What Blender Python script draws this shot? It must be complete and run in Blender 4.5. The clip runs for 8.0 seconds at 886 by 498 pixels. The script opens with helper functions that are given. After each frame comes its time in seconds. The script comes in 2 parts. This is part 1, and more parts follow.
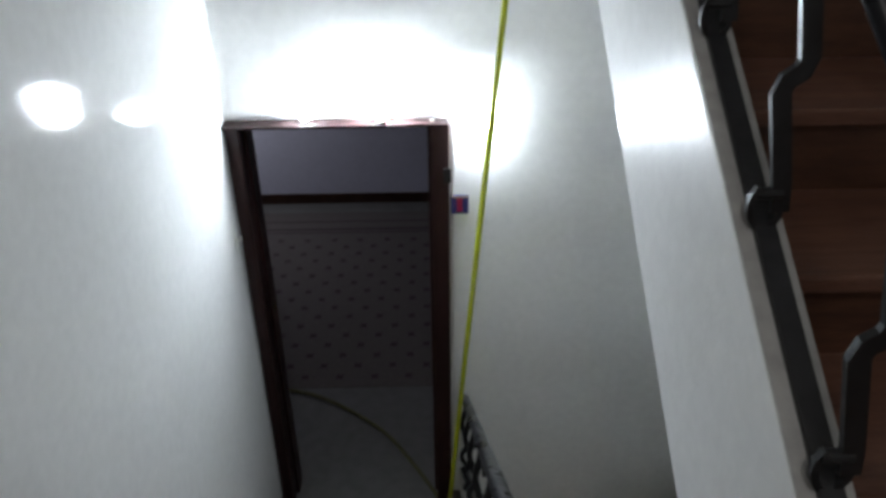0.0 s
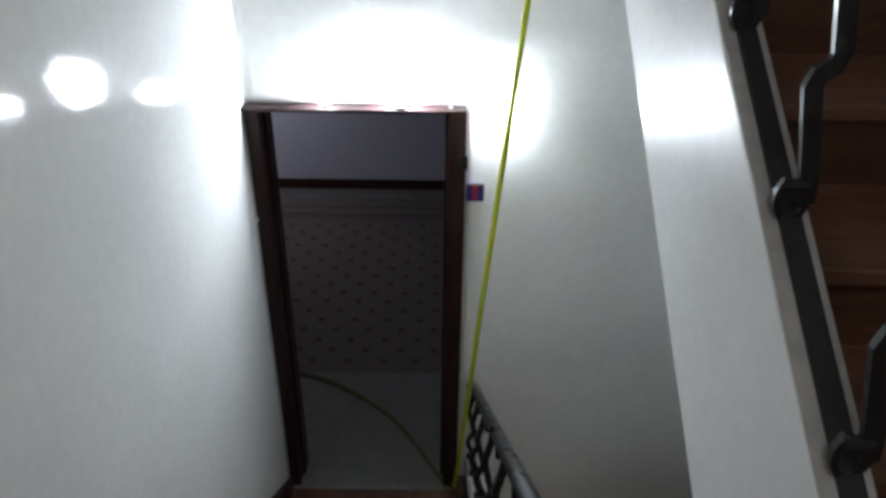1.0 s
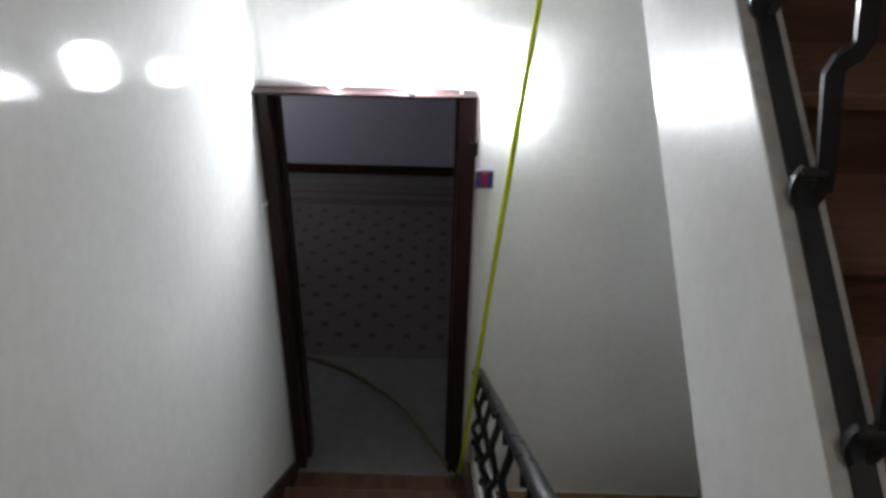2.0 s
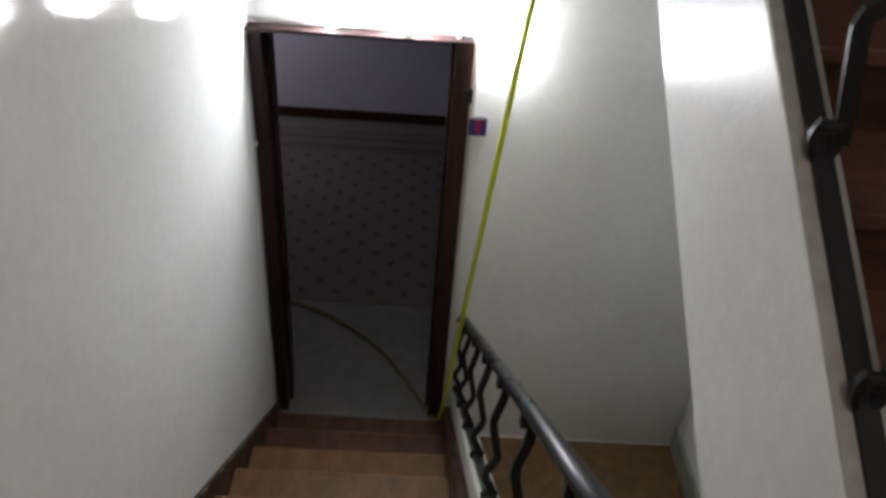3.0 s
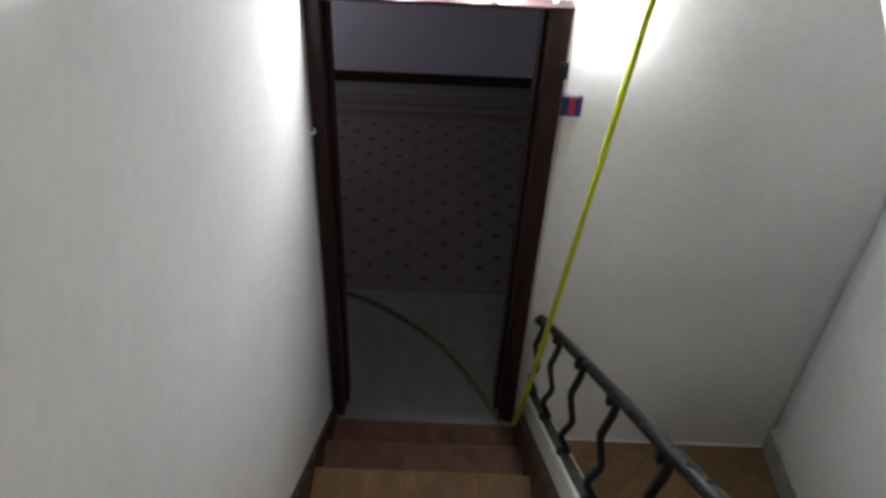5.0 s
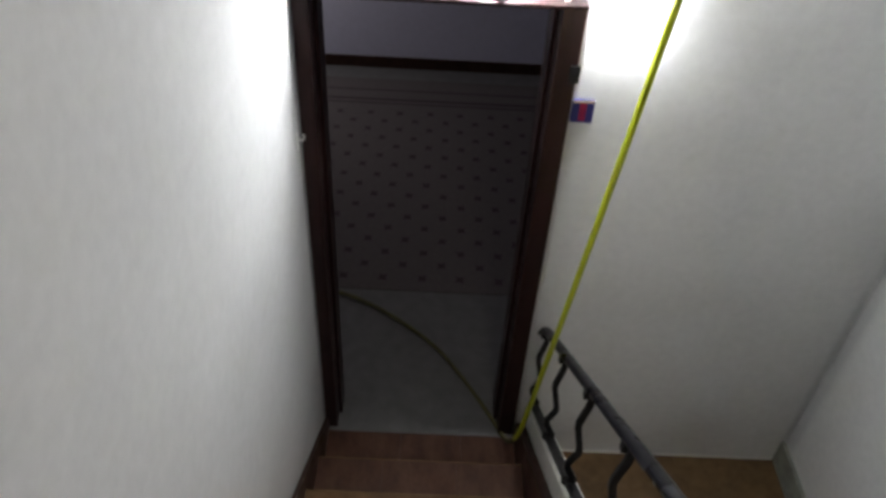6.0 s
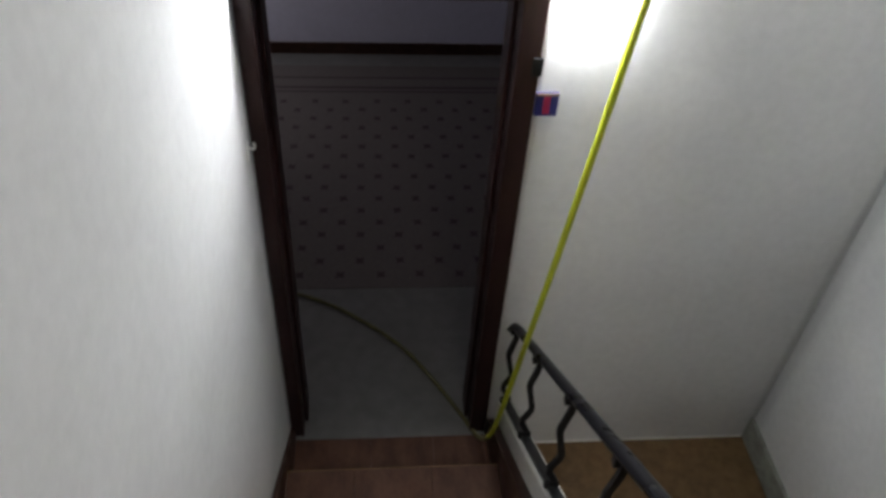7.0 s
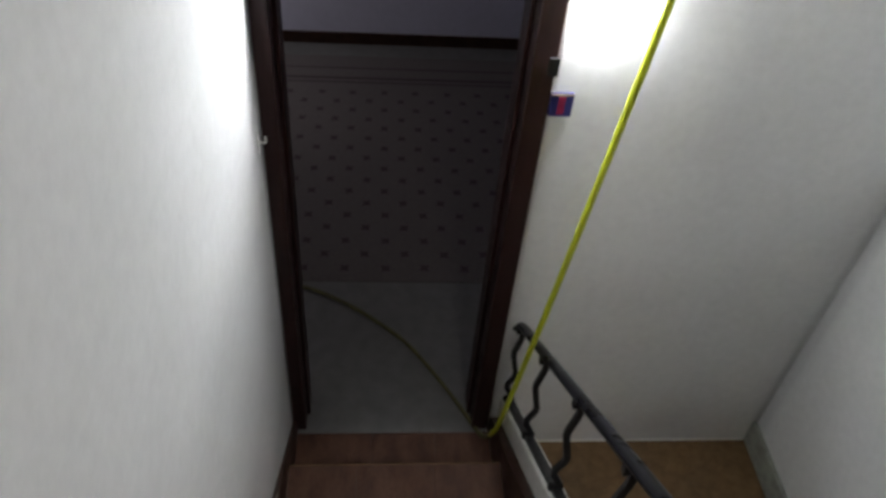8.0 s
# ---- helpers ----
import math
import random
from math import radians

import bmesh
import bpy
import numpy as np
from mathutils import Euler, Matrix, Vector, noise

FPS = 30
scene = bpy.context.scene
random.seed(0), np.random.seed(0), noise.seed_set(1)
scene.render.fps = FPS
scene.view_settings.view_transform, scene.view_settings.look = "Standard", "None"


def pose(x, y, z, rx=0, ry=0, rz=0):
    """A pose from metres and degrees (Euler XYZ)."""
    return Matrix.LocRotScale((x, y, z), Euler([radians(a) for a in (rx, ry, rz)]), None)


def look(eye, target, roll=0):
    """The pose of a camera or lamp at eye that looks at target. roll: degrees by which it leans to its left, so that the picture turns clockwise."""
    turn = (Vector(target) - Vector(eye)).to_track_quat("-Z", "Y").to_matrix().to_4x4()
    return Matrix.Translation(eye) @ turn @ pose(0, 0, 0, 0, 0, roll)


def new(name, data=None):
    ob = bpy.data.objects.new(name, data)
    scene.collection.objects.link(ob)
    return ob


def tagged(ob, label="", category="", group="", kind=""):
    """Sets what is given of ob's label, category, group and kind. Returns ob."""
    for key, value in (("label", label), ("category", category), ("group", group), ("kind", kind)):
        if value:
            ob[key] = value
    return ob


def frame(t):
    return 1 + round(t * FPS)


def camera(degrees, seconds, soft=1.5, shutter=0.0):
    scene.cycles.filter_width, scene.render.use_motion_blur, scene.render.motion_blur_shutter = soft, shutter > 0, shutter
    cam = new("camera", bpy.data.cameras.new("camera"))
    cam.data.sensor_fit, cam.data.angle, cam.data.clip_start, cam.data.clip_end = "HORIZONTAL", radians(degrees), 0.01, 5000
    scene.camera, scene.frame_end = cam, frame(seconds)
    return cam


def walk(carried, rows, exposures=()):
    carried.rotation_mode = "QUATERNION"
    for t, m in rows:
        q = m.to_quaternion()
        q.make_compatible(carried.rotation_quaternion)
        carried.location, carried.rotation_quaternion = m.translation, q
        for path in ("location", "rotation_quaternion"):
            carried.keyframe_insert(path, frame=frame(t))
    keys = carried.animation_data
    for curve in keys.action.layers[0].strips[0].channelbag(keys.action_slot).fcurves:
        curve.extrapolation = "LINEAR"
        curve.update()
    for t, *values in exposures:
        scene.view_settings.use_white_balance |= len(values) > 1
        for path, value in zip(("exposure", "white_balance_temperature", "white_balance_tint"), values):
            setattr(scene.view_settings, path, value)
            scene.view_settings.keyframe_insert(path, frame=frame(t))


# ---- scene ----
# The camera walks down the upper steps of a stairwell, looking down at the doorway below.
cam = camera(59.4, 8.0, soft=3.3, shutter=0.5)
PATH = [
    (0, (0.807, -2.824, 3.323), (0.823, -1.101, 2.307), -0.7),
    (0.5, (0.774, -2.842, 3.318), (0.759, -1.147, 2.257), 1.0),
    (1, (0.767, -2.851, 3.324), (0.772, -1.142, 2.286), 0.8),
    (1.5, (0.755, -2.855, 3.329), (0.759, -1.139, 2.301), 1.3),
    (1.7, (0.759, -2.849, 3.326), (0.749, -1.142, 2.285), 1.0),
    (2.8, (0.711, -2.857, 3.296), (0.755, -1.212, 2.160), 4.0),
    (3, (0.690, -2.860, 3.300), (0.754, -1.237, 2.133), 4.6),
    (3.5, (0.660, -2.853, 3.279), (0.725, -1.289, 2.034), 5.0),
    (4, (0.643, -2.707, 3.262), (0.683, -1.111, 2.057), 2.8),
    (4.5, (0.607, -2.561, 3.231), (0.531, -1.028, 1.949), 2.7),
    (5, (0.442, -2.404, 3.181), (0.470, -0.861, 1.909), 3.0),
    (5.2, (0.414, -2.353, 3.184), (0.476, -0.808, 1.915), 2.4),
    (6.3, (0.437, -2.117, 3.154), (0.472, -0.651, 1.794), 4.0),
    (6.5, (0.432, -2.084, 3.154), (0.525, -0.638, 1.776), 5.1),
    (7, (0.376, -2.024, 3.151), (0.550, -0.568, 1.791), 4.0),
    (7.5, (0.336, -2.006, 3.151), (0.522, -0.557, 1.786), 5.1),
    (8, (0.345, -1.989, 3.156), (0.521, -0.550, 1.777), 5.5),
]

EXPOSURES = [(0, 0.0, 6080, 8), (1.7, -0.02, 6350, 10), (2.8, 0.02, 6700, 13), (4.0, 0.08, 6700, 13), (8.0, 0.15, 6600, 12)]
walk(cam, [(t, look(eye, target, roll)) for t, eye, target, roll in PATH], EXPOSURES)

# ---- light ----
world = bpy.data.worlds.new("world")
world.use_nodes = True
world.node_tree.nodes["Background"].inputs["Color"].default_value = (0.5, 0.6, 0.8, 1)
world.node_tree.nodes["Background"].inputs["Strength"].default_value = 0.0
scene.world = world


def lamp(name, kind, m, energy, colour, **values):
    data = bpy.data.lights.new(name, kind)
    data.energy, data.color = energy, colour
    for key, value in values.items():
        if key == "size":
            data.size = value
        if key == "size_y":
            data.shape, data.size_y = "RECTANGLE", value
    ob = new(name, data)
    ob.matrix_world = m
    return ob


# the stairwell's ceiling lamp on the floor above
lamp("upstairs_lamp", "AREA", look((0.9, -3.6, 5.0), (0.9, -3.3, 2.0)), 13, (1.0, 0.93, 0.85), size=0.5, size_y=0.5)

# unseen fill light added to brighten the room beyond the doorway
lamp("room_fill_light", "AREA", look((-1.35, 2.75, 1.45), (0.6, 3.45, 0.55)), 4.8, (1.0, 0.97, 0.96), size=0.9, size_y=0.9)

# ---- plan ----
FLOOR = 0.0           # landing beside the lower flight
ROOM = 0.158          # floor of the room behind the doorway, level with the last step
RISE, RUN, NOSE = 0.1915, 0.272, -0.05
RIGHT = 2.156         # right-hand wall
TOP = 5.1             # ceiling
LANDING = ROOM + 11 * RISE
DOOR_W, DOOR_H = 0.857, 2.243
BACK = -4.3
TILT_UP = 0.597       # slope of the upper flight


# ---- materials ----
def nodes_of(name):
    m = bpy.data.materials.new(name)
    m.use_nodes = True
    t = m.node_tree
    return m, t, t.nodes["Principled BSDF"]


def tex(t, kind, scale, detail=3.0, stretch=(1, 1, 1), obj=True, rough=0.55):
    c = t.nodes.new("ShaderNodeTexCoord")
    mp = t.nodes.new("ShaderNodeMapping")
    mp.inputs["Scale"].default_value = stretch
    if obj:
        geo = t.nodes.new("ShaderNodeNewGeometry")
        t.links.new(geo.outputs["Position"], mp.inputs["Vector"])
    else:
        t.links.new(c.outputs["Object"], mp.inputs["Vector"])
    n = t.nodes.new(kind)
    n.inputs["Scale"].default_value = scale
    if "Detail" in n.inputs:
        n.inputs["Detail"].default_value = detail
        n.inputs["Roughness"].default_value = rough
    t.links.new(mp.outputs["Vector"], n.inputs["Vector"])
    return n


def ramp(t, source, stops):
    r = t.nodes.new("ShaderNodeValToRGB")
    e = r.color_ramp.elements
    while len(e) < len(stops):
        e.new(0.5)
    for el, (p, c) in zip(e, stops):
        el.position, el.color = p, (*c, 1)
    t.links.new(source, r.inputs["Fac"])
    return r


def mix(t, a, b, fac, mode="MULTIPLY"):
    m = t.nodes.new("ShaderNodeMix")
    m.data_type, m.blend_type = "RGBA", mode
    m.inputs["Factor"].default_value = fac
    t.links.new(a, m.inputs[6])
    t.links.new(b, m.inputs[7])
    return m.outputs[2]


def bump(t, bsdf, source, strength, distance, chain=None):
    b = t.nodes.new("ShaderNodeBump")
    b.inputs["Strength"].default_value, b.inputs["Distance"].default_value = strength, distance
    t.links.new(source, b.inputs["Height"])
    if chain:
        t.links.new(chain.outputs["Normal"], b.inputs["Normal"])
    t.links.new(b.outputs["Normal"], bsdf.inputs["Normal"])
    return b


def wall_paint(name, lo, hi, rough, orange=0.35, waves=0.0):
    m, t, b = nodes_of(name)
    big = tex(t, "ShaderNodeTexNoise", 2.2, 2)
    small = tex(t, "ShaderNodeTexNoise", 26, 3)
    col = mix(t, ramp(t, big.outputs["Fac"], ((0.0, lo), (1.0, hi))).outputs[0],
              ramp(t, small.outputs["Fac"], ((0.25, (0.92, 0.92, 0.92)), (0.75, (1, 1, 1)))).outputs[0], 1.0)
    t.links.new(col, b.inputs["Base Color"])
    b.inputs["Roughness"].default_value = rough
    b.inputs["Specular IOR Level"].default_value = 0.11
    peel = tex(t, "ShaderNodeTexNoise", 80, 3)
    first = bump(t, b, peel.outputs["Fac"], orange, 0.004)
    if waves:
        roll = tex(t, "ShaderNodeTexNoise", 42, 2, (0.22, 0.22, 1.0))
        bump(t, b, roll.outputs["Fac"], waves, 0.004, first)
    return m


def wood(name, dark, mid, light, rough, along=(1, 9, 9), scale=4.0, gloss_bump=0.15):
    m, t, b = nodes_of(name)
    b.inputs["Specular IOR Level"].default_value = 0.3
    grain = tex(t, "ShaderNodeTexNoise", scale, 6, along)
    fine = tex(t, "ShaderNodeTexNoise", scale * 9, 3, along)
    wear = tex(t, "ShaderNodeTexNoise", 6, 4)
    c = ramp(t, grain.outputs["Fac"], ((0.3, dark), (0.5, mid), (0.72, light)))
    c2 = mix(t, c.outputs[0], ramp(t, fine.outputs["Fac"], ((0.3, (0.75, 0.72, 0.7)), (0.6, (1, 1, 1)))).outputs[0], 0.8)
    c3 = mix(t, c2, ramp(t, wear.outputs["Fac"], ((0.3, (0.8, 0.8, 0.8)), (0.65, (1.1, 1.08, 1.05)))).outputs[0], 0.9)
    info = t.nodes.new("ShaderNodeObjectInfo")
    c4 = mix(t, c3, ramp(t, info.outputs["Random"], ((0.0, (0.93, 0.92, 0.91)), (1.0, (1.05, 1.04, 1.03)))).outputs[0], 1.0)
    t.links.new(c4, b.inputs["Base Color"])
    r = ramp(t, wear.outputs["Fac"], ((0.3, (rough - 0.08,) * 3), (0.7, (rough + 0.12,) * 3)))
    t.links.new(r.outputs[0], b.inputs["Roughness"])
    bump(t, b, fine.outputs["Fac"], gloss_bump, 0.003)
    return m


def plain(name, col, rough, metal=0.0, var=0.15, scale=30, bumped=0.1, coat=0.0):
    m, t, b = nodes_of(name)
    n = tex(t, "ShaderNodeTexNoise", scale, 4)
    lo = tuple(c * (1 - var) for c in col)
    hi = tuple(min(1, c * (1 + var)) for c in col)
    t.links.new(ramp(t, n.outputs["Fac"], ((0.3, lo), (0.7, hi))).outputs[0], b.inputs["Base Color"])
    r = ramp(t, n.outputs["Fac"], ((0.3, (max(0.05, rough - 0.07),) * 3), (0.7, (min(1, rough + 0.1),) * 3)))
    t.links.new(r.outputs[0], b.inputs["Roughness"])
    b.inputs["Metallic"].default_value = metal
    b.inputs["Coat Weight"].default_value = coat
    bump(t, b, n.outputs["Fac"], bumped, 0.003)
    return m


def glow(name, col, strength):
    m, t, b = nodes_of(name)
    b.inputs["Base Color"].default_value = (0.9, 0.9, 0.9, 1)
    b.inputs["Emission Color"].default_value = (*col, 1)
    b.inputs["Emission Strength"].default_value = strength
    return m


PAINT = wall_paint("white_gloss_paint", (0.74, 0.74, 0.725), (0.88, 0.88, 0.865), 0.065, 0.10, 0.10)
PAINT_SIDE = wall_paint("stair_side_paint", (0.76, 0.76, 0.75), (0.87, 0.87, 0.86), 0.33, 0.25, 0.05)
PAINT_ROOM = wall_paint("room_paint", (0.66, 0.66, 0.80), (0.74, 0.74, 0.88), 0.6, 0.2)
PAINT_CEIL = wall_paint("ceiling_paint", (0.66, 0.66, 0.64), (0.72, 0.72, 0.70), 0.7, 0.2)
CURB = plain("painted_curb", (0.58, 0.57, 0.53), 0.5, var=0.12, scale=22, bumped=0.3)
TREAD = wood("varnished_tread_wood", (0.106, 0.056, 0.022), (0.145, 0.078, 0.031), (0.19, 0.108, 0.045), 0.55, (3, 1.2, 9), 5.0)
RED_WOOD = wood("red_brown_tread_wood", (0.085, 0.042, 0.03), (0.12, 0.058, 0.04), (0.155, 0.078, 0.053), 0.45)
RISER = wood("dark_riser_wood", (0.05, 0.022, 0.014), (0.075, 0.034, 0.02), (0.1, 0.045, 0.027), 0.5)
# tread wood for the two lowest steps, their shade put into the colour
LOW_TREAD = wood("shaded_red_tread_wood", (0.075, 0.036, 0.023), (0.105, 0.050, 0.032), (0.140, 0.070, 0.045), 0.6, (3, 1.2, 9), 5.0)
WORN = wood("worn_nosing_wood", (0.15, 0.085, 0.035), (0.21, 0.125, 0.055), (0.27, 0.17, 0.08), 0.5, (1, 9, 9), 6.0)
SKIRT = wood("dark_skirting_wood", (0.028, 0.0135, 0.009), (0.044, 0.021, 0.014), (0.062, 0.030, 0.020), 0.4, (9, 1, 9))
FRAME = wood("dark_red_frame_wood", (0.019, 0.0085, 0.0085), (0.028, 0.012, 0.012), (0.04, 0.017, 0.0165), 0.45, (9, 9, 1))
LANDING_FLOOR = wood("landing_lino", (0.115, 0.068, 0.029), (0.155, 0.094, 0.042), (0.195, 0.122, 0.057), 0.55, (3, 3, 3), 6)
CHIP = plain("pale_chipped_paint", (0.42, 0.40, 0.30), 0.6, var=0.2)
GREY_TRIM = plain("grey_green_trim", (0.27, 0.28, 0.24), 0.55, var=0.3, scale=18, bumped=0.3)
IRON = plain("black_painted_iron", (0.011, 0.011, 0.0125), 0.42, 0.0, 0.35, 40, 0.2, 0.08)
HANDRAIL = plain("dark_handrail", (0.007, 0.007, 0.009), 0.3, 0.0, 0.1, 8, 0.0, 0.0)
ROOM_FLOOR = plain("grey_stone_floor", (0.175, 0.173, 0.17), 0.6, var=0.14, scale=14, bumped=0.1)
# the same hose near the floor, with the shade there put into its colour
HOSE_SHADED = plain("shaded_olive_hose", (0.12, 0.115, 0.045), 0.65, var=0.25, scale=25, bumped=0.1)
HOSE = plain("yellow_green_hose", (0.45, 0.50, 0.02), 0.35, var=0.12, scale=20, bumped=0.05)
WHITE_PLASTIC = plain("white_plastic", (0.75, 0.75, 0.72), 0.35, var=0.05)
BLUE_CARD = plain("blue_card", (0.03, 0.035, 0.16), 0.45, var=0.2)
RED_CARD = plain("red_card", (0.30, 0.015, 0.06), 0.45, var=0.2)
GOLD_CARD = plain("pale_card", (0.32, 0.25, 0.16), 0.5, var=0.2)
BULB = glow("lamp_bulb", (0.90, 0.95, 1.0), 520.0)
BULB_SIDE = glow("side_tube", (0.90, 0.95, 1.0), 480.0)
BULB_DIM = glow("lamp_bulb_dim", (0.90, 0.95, 1.0), 270.0)
HANDRAIL.node_tree.nodes["Principled BSDF"].inputs["Specular IOR Level"].default_value = 0.15
IRON.node_tree.nodes["Principled BSDF"].inputs["Specular IOR Level"].default_value = 0.3
COPING = plain("grey_worn_coping", (0.33, 0.32, 0.31), 0.6, var=0.15, scale=30, bumped=0.3)


# ---- building helpers ----
def part(name, bm, material, parent=None, label=""):
    me = bpy.data.meshes.new(name)
    bmesh.ops.recalc_face_normals(bm, faces=bm.faces)
    bm.to_mesh(me)
    bm.free()
    me.materials.append(material)
    ob = new(name, me)
    if parent:
        ob.parent = parent
        ob.matrix_parent_inverse = parent.matrix_basis.inverted()
    if label:
        ob["label"] = label
    return ob


def thing(name, at, label, category, group="", kind=""):
    ob = new(name)
    ob.matrix_basis = Matrix.Translation(at)
    ob.empty_display_size = 0.1
    return tagged(ob, label, category, group, kind)


def add_box(bm, lo, hi, bevel=0.0, m=None):
    r = bmesh.ops.create_cube(bm, size=1.0)
    size = [b - a for a, b in zip(lo, hi)]
    mid = [(a + b) / 2 for a, b in zip(lo, hi)]
    mat = Matrix.Translation(mid) @ Matrix.Diagonal((*size, 1))
    bmesh.ops.transform(bm, matrix=(m @ mat) if m else mat, verts=r["verts"])
    if bevel:
        edges = list({e for v in r["verts"] for e in v.link_edges})
        bmesh.ops.bevel(bm, geom=edges, offset=bevel, segments=2, affect="EDGES", profile=0.6)
    return bm


def box(lo, hi, bevel=0.0):
    return add_box(bmesh.new(), lo, hi, bevel)


def slab(x0, x1, outline, bevel=0.0):
    """An outline in y and z, drawn out from x0 to x1."""
    bm = bmesh.new()
    a = [bm.verts.new((x0, y, z)) for y, z in outline]
    b = [bm.verts.new((x1, y, z)) for y, z in outline]
    bm.faces.new(a)
    bm.faces.new(b[::-1])
    n = len(outline)
    for i in range(n):
        bm.faces.new((a[i], b[i], b[(i + 1) % n], a[(i + 1) % n]))
    if bevel:
        bmesh.ops.bevel(bm, geom=list(bm.edges), offset=bevel, segments=2, affect="EDGES", profile=0.6)
    return bm


def sweep(points, profile, up=Vector((1, 0, 0)), closed_ends=True):
    """A profile of (side, height) pairs carried along points; side lies along up."""
    bm = bmesh.new()
    pts = [Vector(p) for p in points]
    rings = []
    for i, p in enumerate(pts):
        d = (pts[min(i + 1, len(pts) - 1)] - pts[max(i - 1, 0)]).normalized()
        s = (up - d * up.dot(d)).normalized()
        h = d.cross(s).normalized()
        rings.append([bm.verts.new(p + s * a + h * b) for a, b in profile])
    n = len(profile)
    for r0, r1 in zip(rings, rings[1:]):
        for i in range(n):
            bm.faces.new((r0[i], r0[(i + 1) % n], r1[(i + 1) % n], r1[i]))
    if closed_ends:
        bm.faces.new(rings[0][::-1])
        bm.faces.new(rings[-1])
    return bm


def round_profile(r, n=10, squash=1.0):
    return [(r * math.cos(2 * math.pi * i / n), r * squash * math.sin(2 * math.pi * i / n)) for i in range(n)]


def smooth_path(points, steps=8):
    pts = [Vector(p) for p in points]
    pts = [2 * pts[0] - pts[1]] + pts + [2 * pts[-1] - pts[-2]]
    out = []
    for i in range(1, len(pts) - 2):
        a, b, c, d = pts[i - 1:i + 3]
        for k in range(steps):
            t = k / steps
            out.append(0.5 * ((2 * b) + (c - a) * t + (2 * a - 5 * b + 4 * c - d) * t * t + (3 * b - a - 3 * c + d) * t ** 3))
    out.append(pts[-2])
    return out


def shade_smooth(ob):
    for p in ob.data.polygons:
        p.use_smooth = True
    return ob


def structure(name, bm, material, label, category):
    return tagged(part(name, bm, material), label, category, kind="structure")


def grid_wall(name, corner, across, up, nx, nz, thick, material, label, wobble=0.004, opening=None):
    """A plastered wall whose face is slightly uneven; corner, across and up span the face, thick is the vector to its back.
    opening: width and top of a doorway that starts at the corner's side."""
    bm = bmesh.new()
    c, a, u, k = (Vector(v) for v in (corner, across, up, thick))
    n = k.normalized()
    us, vs = [i / nx for i in range(nx + 1)], [j / nz for j in range(nz + 1)]
    ci, cj = -1, -1
    if opening:
        uo, vo = opening[0] / a.length, (opening[1] - c.z) / u.length
        ci, cj = min(range(nx + 1), key=lambda i: abs(us[i] - uo)), min(range(nz + 1), key=lambda j: abs(vs[j] - vo))
        us[ci], vs[cj] = uo, vo
    solid = lambda i, j: 0 <= i < nx and 0 <= j < nz and not (i < ci and j < cj)
    front, rear = {}, {}

    def vert(i, j, store, off):
        if (i, j) not in store:
            p = c + a * us[i] + u * vs[j]
            rim = not all(solid(i + di, j + dj) for di in (-1, 0) for dj in (-1, 0))
            ridge = 0.9 * math.exp(-((p.z - 2.505) / 0.03) ** 2) * (0.7 + noise.noise(p * 3)) if opening and p.x > 0.7 else 0
            q = Vector((p.x * 0.35, p.y * 0.35, p.z))  # the trowel went sideways, so the face waves mostly with height
            w = 0 if rim or off else wobble * (noise.noise(q * 1.7) + 0.45 * noise.noise(q * 4.1) + 0.16 * noise.noise(q * 11) - ridge)
            store[i, j] = bm.verts.new(p + n * w + (k if off else Vector()))
        return store[i, j]

    for j in range(nz):
        for i in range(nx):
            if not solid(i, j):
                continue
            ring = ((i, j), (i + 1, j), (i + 1, j + 1), (i, j + 1))
            bm.faces.new([vert(*q, front, False) for q in ring]).smooth = True
            bm.faces.new([vert(*q, rear, True) for q in reversed(ring)])
            for (p, q), (di, dj) in zip(zip(ring, ring[1:] + ring[:1]), ((0, -1), (1, 0), (0, 1), (-1, 0))):
                if not solid(i + di, j + dj):
                    bm.faces.new((vert(*q, front, False), vert(*p, front, False), vert(*p, rear, True), vert(*q, rear, True)))
    return structure(name, bm, material, label, "wall")


# ---- shell ----
grid_wall("wall_left", (0, BACK, -0.2), (0, -BACK, 0), (0, 0, TOP + 0.2), 60, 60, (-0.2, 0, 0), PAINT, "white gloss-painted plaster wall beside the stairs")
grid_wall("wall_far", (0, 0, -0.2), (RIGHT, 0, 0), (0, 0, TOP + 0.2), 51, 124, (0, 0.16, 0), PAINT, "white gloss-painted plaster wall round the doorway", 0.006, (DOOR_W, DOOR_H))
grid_wall("wall_right", (RIGHT, 0, -0.2), (0, BACK, 0), (0, 0, TOP + 0.2), 40, 40, (0.2, 0, 0), PAINT, "white painted wall of the stairwell")
structure("wall_back", box((-0.2, BACK - 0.2, -0.2), (RIGHT + 0.2, BACK, TOP)), PAINT, "white painted wall behind the upper landing", "wall")
structure("ceiling", box((-0.2, BACK - 0.2, TOP), (RIGHT + 0.2, 0.2, TOP + 0.15)), PAINT_CEIL, "white painted ceiling of the stairwell", "ceiling")
structure("floor", box((0.0, BACK, -0.2), (RIGHT, 0.0, FLOOR)), LANDING_FLOOR, "worn brown floor of the lower landing", "floor")
structure("floor_upper", box((0.0, BACK, LANDING - 0.2), (1.25, NOSE - 11 * RUN, LANDING)), TREAD, "brown wooden floor of the upper landing", "floor")

structure("floor_upper_side", box((1.25, BACK, LANDING - 0.2), (RIGHT, -2.36, LANDING)), TREAD, "brown wooden floor at the foot of the upper flight", "floor")

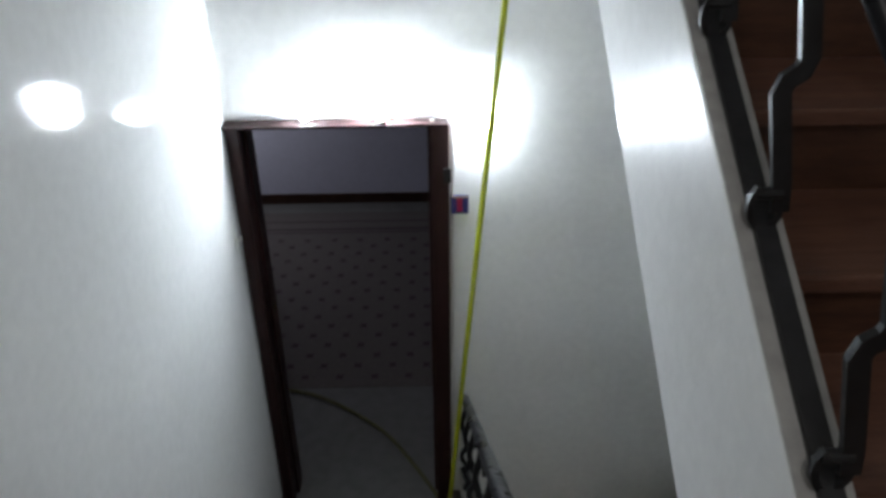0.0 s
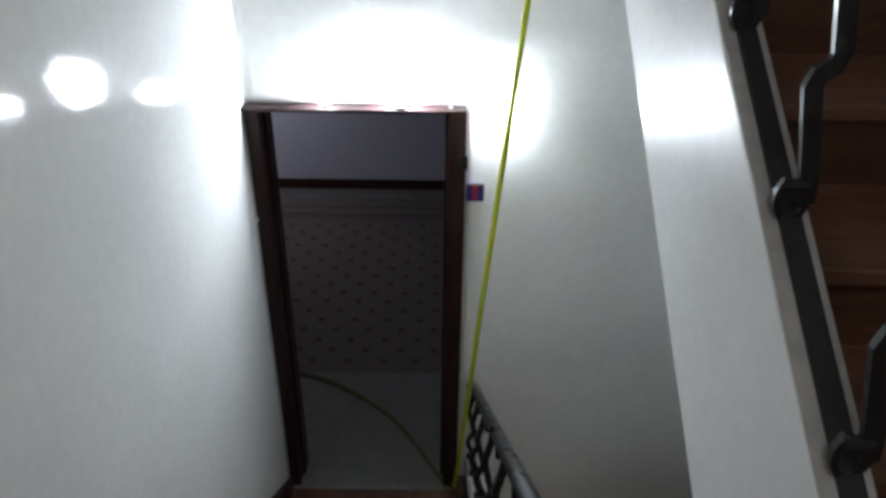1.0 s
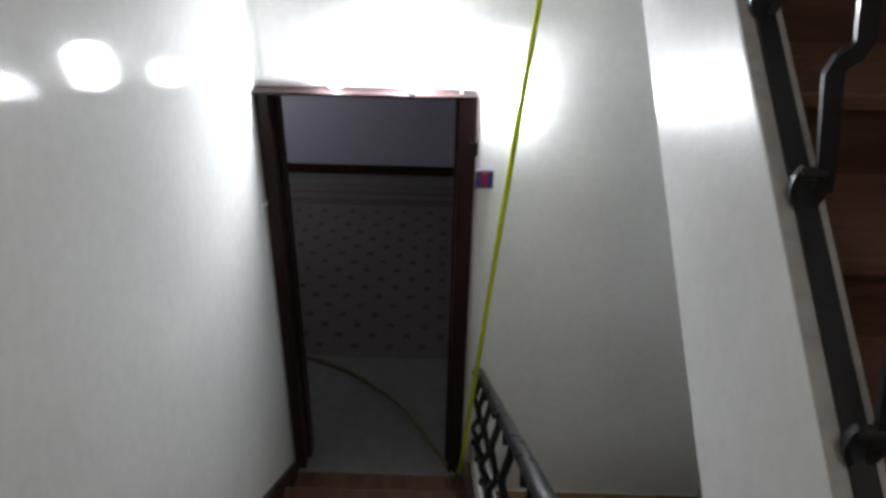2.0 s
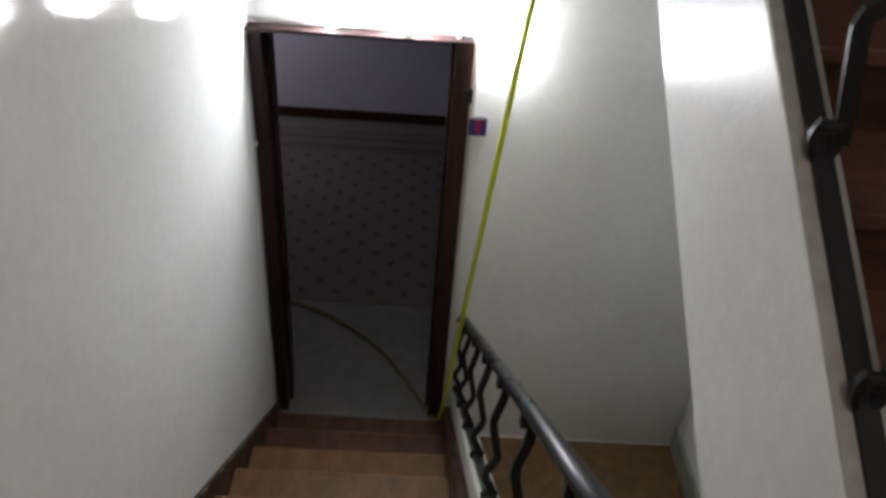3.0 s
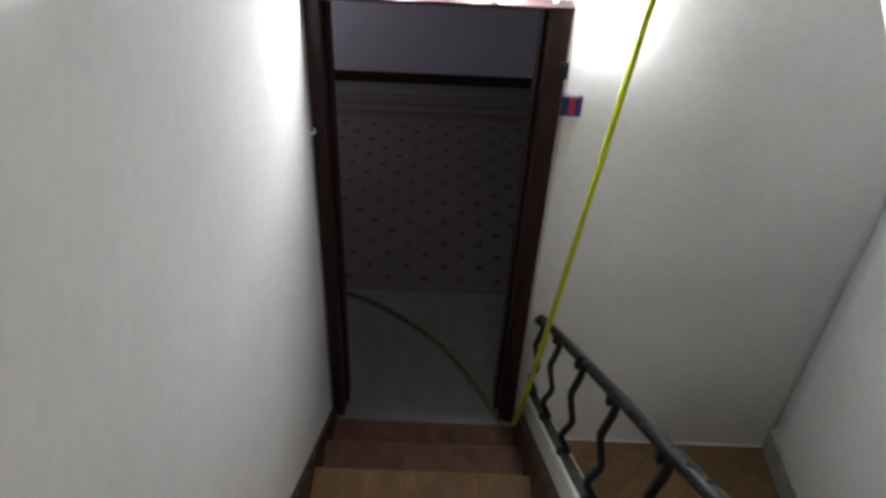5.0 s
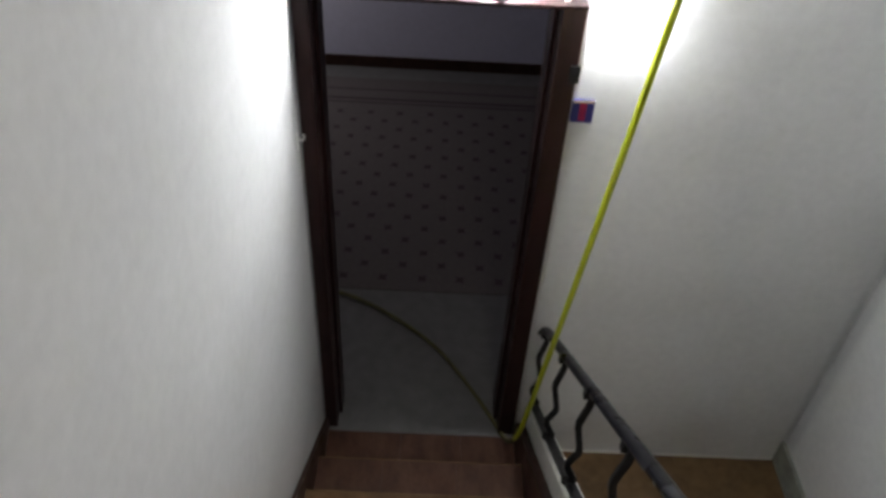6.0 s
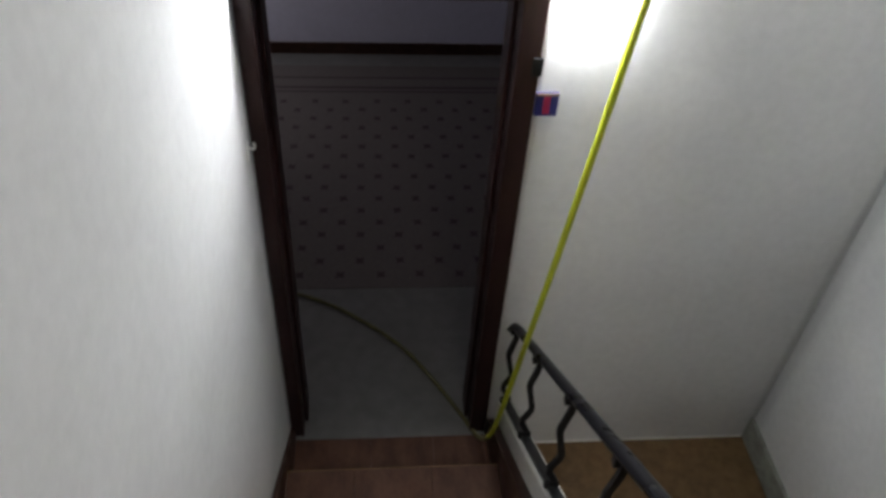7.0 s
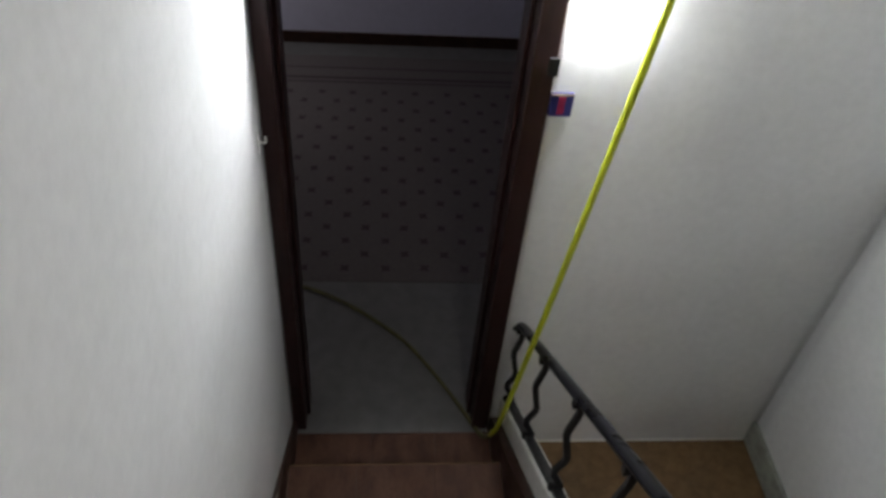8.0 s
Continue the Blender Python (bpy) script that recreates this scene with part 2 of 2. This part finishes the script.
# the room behind the doorway
RX0, RX1, RY1, RH = -1.6, 2.4, 3.40, 2.75
structure("floor_room", add_box(box((RX0, 0.16, ROOM - 0.2), (RX1, RY1 + 0.1, ROOM)), (0.002, NOSE, ROOM - 0.04), (DOOR_W, 0.162, ROOM)), ROOM_FLOOR, "grey stone floor inside the room", "floor")
structure("wall_room_far", box((RX0 - 0.1, RY1, ROOM), (RX1 + 0.1, RY1 + 0.15, RH)), PAINT_ROOM, "blue-grey painted wall at the far end of the room", "wall")
structure("wall_room_left", box((RX0 - 0.15, 0.16, ROOM), (RX0, RY1, RH)), PAINT_ROOM, "blue-grey painted side wall of the room", "wall")
structure("wall_room_right", box((RX1, 0.16, ROOM), (RX1 + 0.15, RY1, RH)), PAINT_ROOM, "blue-grey painted side wall of the room", "wall")
structure("wall_room_near", box((RX0, 0.02, ROOM), (-0.2, 0.16, RH)), PAINT_ROOM, "blue-grey painted wall beside the doorway", "wall")
structure("ceiling_room", box((RX0 - 0.15, 0.16, RH), (RX1 + 0.15, RY1 + 0.15, RH + 0.12)), PAINT_CEIL, "plain ceiling of the room", "ceiling")
structure("baseboard_room", box((RX0, RY1 - 0.02, ROOM), (RX1, RY1, ROOM + 0.09), 0.004), SKIRT, "dark wooden baseboard of the room", "baseboard")
structure("baseboard_right", slab(RIGHT - 0.022, RIGHT, [(0, 0), (0, 0.147), (-2.4, 0.147), (-2.4, 0)], 0.004), GREY_TRIM, "grey-green painted baseboard with scuffed paint", "baseboard")

# ---- doorway ----
door_frame = thing("door_frame", (DOOR_W / 2, -0.02, ROOM), "dark red-brown wooden frame of an open doorway", "door frame")
part("jamb", box((0.002, -0.030, ROOM), (0.053, 0.15, DOOR_H - 0.014), 0.004), FRAME, door_frame)
part("jamb", box((DOOR_W - 0.066, -0.034, ROOM), (DOOR_W + 0.004, 0.15, DOOR_H - 0.014), 0.004), FRAME, door_frame)
part("head", box((0.002, -0.066, DOOR_H - 0.014), (DOOR_W, 0.15, DOOR_H), 0.004), FRAME, door_frame)
part("stop", box((0.053, 0.05, ROOM), (0.066, 0.15, DOOR_H - 0.014), 0.003), FRAME, door_frame)
part("stop", box((DOOR_W - 0.08, 0.05, ROOM), (DOOR_W - 0.066, 0.15, DOOR_H - 0.014), 0.003), FRAME, door_frame)
part("strike_plate", box((DOOR_W - 0.02, -0.042, 1.985), (DOOR_W + 0.012, -0.0335, 2.045), 0.003), IRON, door_frame, "dark metal plate with chipped paint")

# ---- lower flight ----
STEP_W, CURB_L, CURB_R = 0.868, 0.905, 0.968
SLOPE = 0.735         # of the curb and the handrail over it


def nose(k):
    return NOSE - RUN * k, ROOM + RISE * k


lower = thing("staircase", (0.46, -1.4, FLOOR), "steep flight of worn varnished wooden steps down to the doorway", "stairs")
for k in range(0, 11):
    y, z = nose(k)
    cuts = [0.0] + [STEP_W * (i + random.uniform(-0.3, 0.3)) / 3 for i in (1, 2)] + [STEP_W]
    for a, b in zip(cuts, cuts[1:]):
        part("tread_board", box((a + 0.0003, y - RUN - 0.03, z - 0.032), (b - 0.0003, y - random.uniform(0, 0.0012), z - random.uniform(0, 0.0006)), 0.002), LOW_TREAD if k < 2 else TREAD, lower)
    if k:
        part("nosing", box((0.017, y + 0.0002, z - 0.028), (STEP_W - 0.001, y + 0.005, z - 0.0015), 0.0018), WORN, lower, "pale worn nosing edge")
    part("riser", box((0.0, y - 0.045, z - RISE), (STEP_W, y - 0.022, z - 0.032)), RISER, lower)
y, z = nose(11)
part("riser", box((0.0, y - 0.045, z - RISE), (STEP_W, y - 0.022, z)), RISER, lower)
line = lambda y, c: ROOM + (RISE / RUN) * (NOSE - y) + c
part("skirting", slab(0.0, 0.016, [(-0.024, ROOM - 0.1), (-0.024, line(-0.024, 0.078)), (-2.95, line(-2.95, 0.078)), (-2.95, line(-2.95, -0.3))], 0.003), SKIRT, lower, "dark stained skirting board stepping up the wall")
for i in range(15):
    y = -0.62 - 0.088 * i + random.uniform(-0.04, 0.04)
    long = random.uniform(0.010, 0.042)
    part("paint_chip", slab(0.0155, 0.0175, [(y, line(y, 0.0785)), (y - long, line(y - long, 0.0785)), (y - long * 0.8, line(y - long * 0.8, 0.078 - random.uniform(0.004, 0.011))), (y - long * 0.3, line(y - long * 0.3, 0.078 - random.uniform(0.003, 0.009)))]), CHIP, lower, "pale chip of paint")
curb_z = lambda y, c: c - SLOPE * y
part("skirting", slab(STEP_W, CURB_L, [(-0.03, ROOM - 0.1), (-0.03, curb_z(-0.03, 0.225)), (-2.95, curb_z(-2.95, 0.225)), (-2.95, line(-2.95, -0.3))], 0.003), SKIRT, lower, "dark stained board beside the steps")
part("curb", slab(CURB_L, CURB_R, [(-0.001, FLOOR), (-0.001, curb_z(0, 0.345)), (-2.95, curb_z(-2.95, 0.345)), (-2.95, line(-2.95, -0.4)), (-0.25, FLOOR)], 0.006), CURB, lower, "off-white painted curb with chipped edges")

# ---- upper flight ----
SIDE, SIDE_W = 1.254, 0.076


def up_line(y, c=0.0):
    return 3.828 + TILT_UP * y + c


upper = thing("staircase", (1.7, -1.3, LANDING), "upper flight of red-brown wooden steps with a white painted side", "stairs")
for j in range(-3, 6):
    y, z = -1.532 + 0.282 * j, 2.833 + 0.168 * j
    part("tread", box((SIDE + SIDE_W - 0.004, y, z - 0.032), (RIGHT - 0.002, min(y + 0.32, -0.002), z), 0.006), RED_WOOD, upper)
    part("riser", box((SIDE + SIDE_W - 0.004, y + 0.022, z - 0.17), (RIGHT - 0.002, y + 0.045, z - 0.032)), RISER, upper)
part("stringer", slab(SIDE, SIDE + SIDE_W, [(-0.002, up_line(0)), (-0.002, up_line(0, -0.59)), (-2.6, up_line(-2.6, -0.59)), (-2.6, up_line(-2.6))], 0.005), PAINT_SIDE, upper, "white gloss-painted sloping side of the stairs")
part("coping", slab(SIDE + 0.002, SIDE + SIDE_W, [(-0.003, up_line(0, 0.0)), (-0.003, up_line(0, 0.005)), (-2.6, up_line(-2.6, 0.005)), (-2.6, up_line(-2.6, 0.0))]), COPING, upper, "worn grey coping on the stair side")
part("soffit", slab(SIDE + SIDE_W - 0.004, RIGHT - 0.002, [(-0.002, up_line(0, -0.34)), (-0.002, up_line(0, -0.585)), (-2.6, up_line(-2.6, -0.585)), (-2.6, up_line(-2.6, -0.34))]), PAINT, upper)


# ---- railings ----
def baluster_mesh(bends, width, drop):
    """A flat bar in the x-z plane that jogs from side to side, with a curled foot; the foot's bolt is at the origin."""
    soft = [bends[0]]
    for p, q, r in zip(bends, bends[1:], bends[2:]):
        for a, b in ((p, 0.25), (r, 0.25)):
            k = min(b, 0.012 / max(0.02, math.dist(a, q)))
            soft.append((q[0] + (a[0] - q[0]) * k, q[1] + (a[1] - q[1]) * k))
    soft.append(bends[-1])
    bm = sweep([(a, 0, b) for a, b in soft], [(-0.006, -width), (0.006, -width), (0.006, width), (-0.006, width)], Vector((0, 1, 0)))
    right = bends[0][0]
    foot = [(-0.001, 0.013), (-0.010, -0.1 * drop), (-0.009, -0.55 * drop), (0.003, -0.95 * drop), (0.019, -drop), (right - 0.003, -0.72 * drop), (right, bends[0][1])]
    curl = sweep(smooth_path([(a, 0, b) for a, b in foot], 5), [(-0.006, -0.005), (0.006, -0.005), (0.006, 0.005), (-0.006, 0.005)], Vector((0, 1, 0)))
    me = bpy.data.meshes.new("curl")
    curl.to_mesh(me)
    curl.free()
    bm.from_mesh(me)
    bpy.data.meshes.remove(me)
    return bm


def bolt_bm(at, length, r, n=10):
    bm = bmesh.new()
    bmesh.ops.create_cone(bm, cap_ends=True, segments=n, radius1=r, radius2=r, depth=length,
                          matrix=Matrix.Translation(at) @ Euler((0, math.pi / 2, 0)).to_matrix().to_4x4())
    return bm


def block_bm(at, a, b, c, bevel=0.003):
    return box((at[0] - a, at[1] - b, at[2] - c), (at[0] + a, at[1] + b, at[2] + c), bevel)


def railing(name, label, bar_x, feet, top_points, foot_line, bends, width, drop, foot_span, half):
    """feet: x, y and z of each baluster's bolt."""
    th = thing(name, feet[0], label, "railing")
    prof = [(-0.016, -0.010), (0.016, -0.010), (0.019, -0.002), (0.017, 0.006), (0.009, 0.011), (0.0, 0.0125), (-0.009, 0.011), (-0.017, 0.006), (-0.019, -0.002)]
    shade_smooth(part("handrail", sweep(top_points, prof), HANDRAIL, th, "dark glossy handrail worn grey on top"))
    part("bottom_rail", sweep([(bar_x, foot_span[0], foot_line(foot_span[0])), (bar_x, foot_span[1], foot_line(foot_span[1]))], [(-half, -0.006), (half, -0.006), (half, 0.006), (-half, 0.006)]), IRON, th)
    high = bends[-1][1]
    mesh = None
    for at in feet:
        b = part("baluster", baluster_mesh(bends, width, drop), IRON) if mesh is None else new("baluster", mesh)
        mesh = b.data
        b.matrix_basis = Matrix.Translation(at)
        b.parent, b.matrix_parent_inverse = th, th.matrix_basis.inverted()
        bo = part("bolt", bolt_bm((0.012, 0, 0.004), 0.040, 0.0095), IRON)
        bo.parent = b
        bl = part("bracket", block_bm((bends[-1][0] - 0.016, 0.012, high - 0.030), 0.010, 0.011, 0.018), IRON)
        bl.parent = b
    return th


rail_z = lambda y: 0.843 - SLOPE * y
foot_lo = lambda y: curb_z(y, 0.352)
lower_feet = [(0.922, y, curb_z(y, 0.372)) for y in [-0.035] + [-0.383 - 0.363 * i for i in range(7)]]
LOWER_BENDS = [(0.022, -0.012), (0.016, 0.020), (-0.014, 0.086), (0.018, 0.160), (-0.010, 0.300), (0.010, 0.395), (0.012, 0.468)]
railing("stair_railing", "black wrought-iron stair railing with jogged flat balusters", 0.937, lower_feet,
        [(0.912, -0.014, rail_z(0) - 0.012), (0.921, -0.03, rail_z(-0.03) + 0.004), (0.927, -0.07, rail_z(-0.07))] + [(0.926, y, rail_z(y)) for y in (-0.2, -1.05, -1.9, -3.0)],
        foot_lo, LOWER_BENDS, 0.0105, 0.024, (-0.012, -2.95), 0.017)
foot_up = lambda y: up_line(y, 0.011)
upper_feet = [(SIDE + 0.026, y, up_line(y, 0.062)) for y in [-1.812 + 0.328 * i for i in range(-2, 6)]]
UPPER_BENDS = [(0.034, -0.026), (0.030, 0.010), (-0.004, 0.168), (0.030, 0.192), (0.004, 0.320), (0.026, 0.344), (0.018, 0.398)]
railing("stair_railing", "black wrought-iron stair railing along the upper flight", SIDE + 0.043, upper_feet,
        [(SIDE + 0.046, y, up_line(y, 0.462)) for y in (-0.02, -1.4, -2.5)], foot_up, UPPER_BENDS, 0.0135, 0.053, (-0.01, -2.55), 0.0165)

# ---- hose ----
hose_pts = [(1.255, -0.40, 5.05), (1.096, -0.395, 3.5), (1.007, -0.388, 2.5), (0.928, -0.334, 1.5), (0.892, -0.288, 1.0), (0.872, -0.252, 0.70), (0.857, -0.215, 0.46),
            (0.846, -0.17, 0.32), (0.834, -0.115, 0.225), (0.820, -0.07, 0.182), (0.803, -0.03, 0.170), (0.778, 0.02, 0.170), (0.745, 0.08, 0.170), (0.70, 0.16, 0.170), (0.612, 0.305, 0.170), (0.50, 0.462, 0.170), (0.34, 0.612, 0.170),
            (0.13, 0.76, 0.170), (-0.10, 0.85, 0.170), (-0.6, 0.93, 0.170)]
garden_hose = thing("garden_hose", (0.835, -0.035, 0.16), "yellow-green rubber hose hanging down the stairwell into the doorway", "hose")
path = smooth_path(hose_pts, 6)
cut = 6 * 7
shade_smooth(part("hanging_length", sweep(path[:cut + 1], round_profile(0.0105, 10), Vector((0.9, 0.3, 0.1))), HOSE, garden_hose))
# from here down the hose takes the darker, shade-coloured material
shade_smooth(part("floor_length", sweep(path[cut:], round_profile(0.0103, 10), Vector((0.3, 0.3, 0.9))), HOSE_SHADED, garden_hose, "lower length of hose on the floor, coloured dull olive for shade"))

# ---- lamps over the doorway ----
def bulb_lamp(x, out, high, r, glass):
    """A compact lamp standing on the door head: wall socket, collar and a bundle of folded glass tubes."""
    z = DOOR_H + 0.004
    th = thing("wall_lamp", (x, -0.02, z), "bright white compact lamp standing above the door frame", "lamp", "lamps over the doorway")
    part("base_plate", box((x - 0.03, -0.014, z), (x + 0.03, -0.001, z + 0.03), 0.003), WHITE_PLASTIC, th)
    shade_smooth(part("collar", sweep([(x, out, z + 0.001), (x, out, z + 0.012)], round_profile(r * 0.9, 14)), WHITE_PLASTIC, th))
    part("arm", box((x - 0.008, out, z + 0.002), (x + 0.008, -0.012, z + 0.010), 0.002), WHITE_PLASTIC, th)
    for i in range(3):
        a = 2 * math.pi * (i + 0.25) / 3
        dx, dy = 0.5 * r * math.cos(a), 0.5 * r * math.sin(a)
        leg = 0.30 * r
        tx, ty = -math.sin(a) * leg, math.cos(a) * leg
        loop = [(x + dx + tx, out + dy + ty, z + 0.012), (x + dx + tx, out + dy + ty, z + high - 0.012), (x + dx, out + dy, z + high),
                (x + dx - tx, out + dy - ty, z + high - 0.012), (x + dx - tx, out + dy - ty, z + 0.012)]
        shade_smooth(part("tube", sweep(smooth_path(loop, 4), round_profile(0.26 * r, 8), Vector((0.3, 0.9, 0.1))), glass, th, "glowing white glass tube"))
    return th


bulb_lamp(0.605, -0.042, 0.155, 0.021, BULB)
bulb_lamp(0.315, -0.036, 0.075, 0.016, BULB_DIM)
tube_lamp = thing("wall_lamp", (0.975, -0.02, DOOR_H + 0.004), "short bright tube lamp on the wall beside the door head", "lamp", "lamps over the doorway")
TZ = DOOR_H - 0.01
part("base_plate", box((0.935, -0.012, TZ - 0.012), (1.015, -0.001, TZ + 0.012), 0.003), WHITE_PLASTIC, tube_lamp)
for x in (0.941, 1.009):
    part("end_holder", box((x - 0.004, -0.040, TZ - 0.004), (x + 0.004, -0.012, TZ + 0.004), 0.001), WHITE_PLASTIC, tube_lamp)
shade_smooth(part("tube", sweep([(0.945, -0.039, TZ), (1.005, -0.039, TZ)], round_profile(0.017, 16), Vector((0, 1, 0))), BULB_SIDE, tube_lamp, "glowing white glass tube"))

# ---- small things ----
sign = thing("wall_sticker_box", (0.903, 0, 1.872), "small blue and red box fixed to the wall", "box")
part("body", box((0.868, -0.016, 1.833), (0.939, -0.001, 1.912), 0.002), BLUE_CARD, sign)
part("panel", box((0.892, -0.0185, 1.842), (0.914, -0.0155, 1.905), 0.001), RED_CARD, sign, "dark red upright panel")
part("trim", box((0.869, -0.0175, 1.905), (0.938, -0.0155, 1.914), 0.001), GOLD_CARD, sign)
hook = thing("wall_hook", (0.0, -0.113, 1.768), "small white hook on the wall", "hook")
part("plate", box((0.001, -0.125, 1.74), (0.006, -0.1, 1.80), 0.002), WHITE_PLASTIC, hook)
part("peg", sweep(smooth_path([(0.004, -0.113, 1.785), (0.02, -0.113, 1.778), (0.026, -0.113, 1.79), (0.024, -0.113, 1.80)], 4), round_profile(0.004, 8), Vector((0, 1, 0))), WHITE_PLASTIC, hook)
clip = tagged(part("cable_clip", box((0.79, -0.036, DOOR_H - 0.006), (0.806, -0.022, DOOR_H + 0.008), 0.004), WHITE_PLASTIC), "small white plastic clip on the door frame", "clip")

structure("trim", box((0.97, -0.006, 0.0), (RIGHT - 0.024, -0.0005, 0.009), 0.002), WHITE_PLASTIC, "thin white filler line along the foot of the wall", "trim")

# ---- carpet ----
carpet = thing("carpet", (0.4, 2.1, ROOM), "dark carpet with rows of small dark motifs and a striped border", "carpet")
CARPET = plain("carpet_pile", (0.150, 0.132, 0.128), 0.9, var=0.2, scale=120, bumped=0.5)
MOTIF = plain("carpet_motif", (0.080, 0.060, 0.064), 0.9, var=0.2, scale=120, bumped=0.5)
part("woven_field", box((-1.2, 0.88, ROOM), (2.0, 3.2, ROOM + 0.004), 0.001), CARPET, carpet)
motif_mesh = None
for r in range(18):
    for c in range(13):
        x, y = -0.905 + 0.218 * c + (0.109 if r % 2 else 0), 0.98 + 0.108 * r
        if x > 1.75 or y > 2.78:
            continue
        if motif_mesh is None:
            bm = bmesh.new()
            rim = [bm.verts.new(((0.034 if i % 2 else 0.017) * math.cos(math.pi * i / 4), (0.034 if i % 2 else 0.017) * math.sin(math.pi * i / 4), 0.0)) for i in range(8)]
            low = [bm.verts.new((v.co.x, v.co.y, -0.003)) for v in rim]
            bm.faces.new(rim)
            for i in range(8):
                bm.faces.new((rim[i], low[i], low[(i + 1) % 8], rim[(i + 1) % 8]))
            ob = part("motif", bm, MOTIF)
            motif_mesh = ob.data
        else:
            ob = new("motif", motif_mesh)
        ob.matrix_basis = Matrix.Translation((x + random.uniform(-0.004, 0.004), y + random.uniform(-0.004, 0.004), ROOM + 0.0055)) @ Matrix.Rotation(random.uniform(-0.2, 0.2), 4, "Z")
        ob.parent, ob.matrix_parent_inverse = carpet, carpet.matrix_basis.inverted()
for y0, y1 in ((2.83, 2.845), (2.88, 2.905), (3.02, 3.035)):
    part("border_stripe", box((-1.15, y0, ROOM + 0.002), (1.95, y1, ROOM + 0.0055)), MOTIF, carpet)
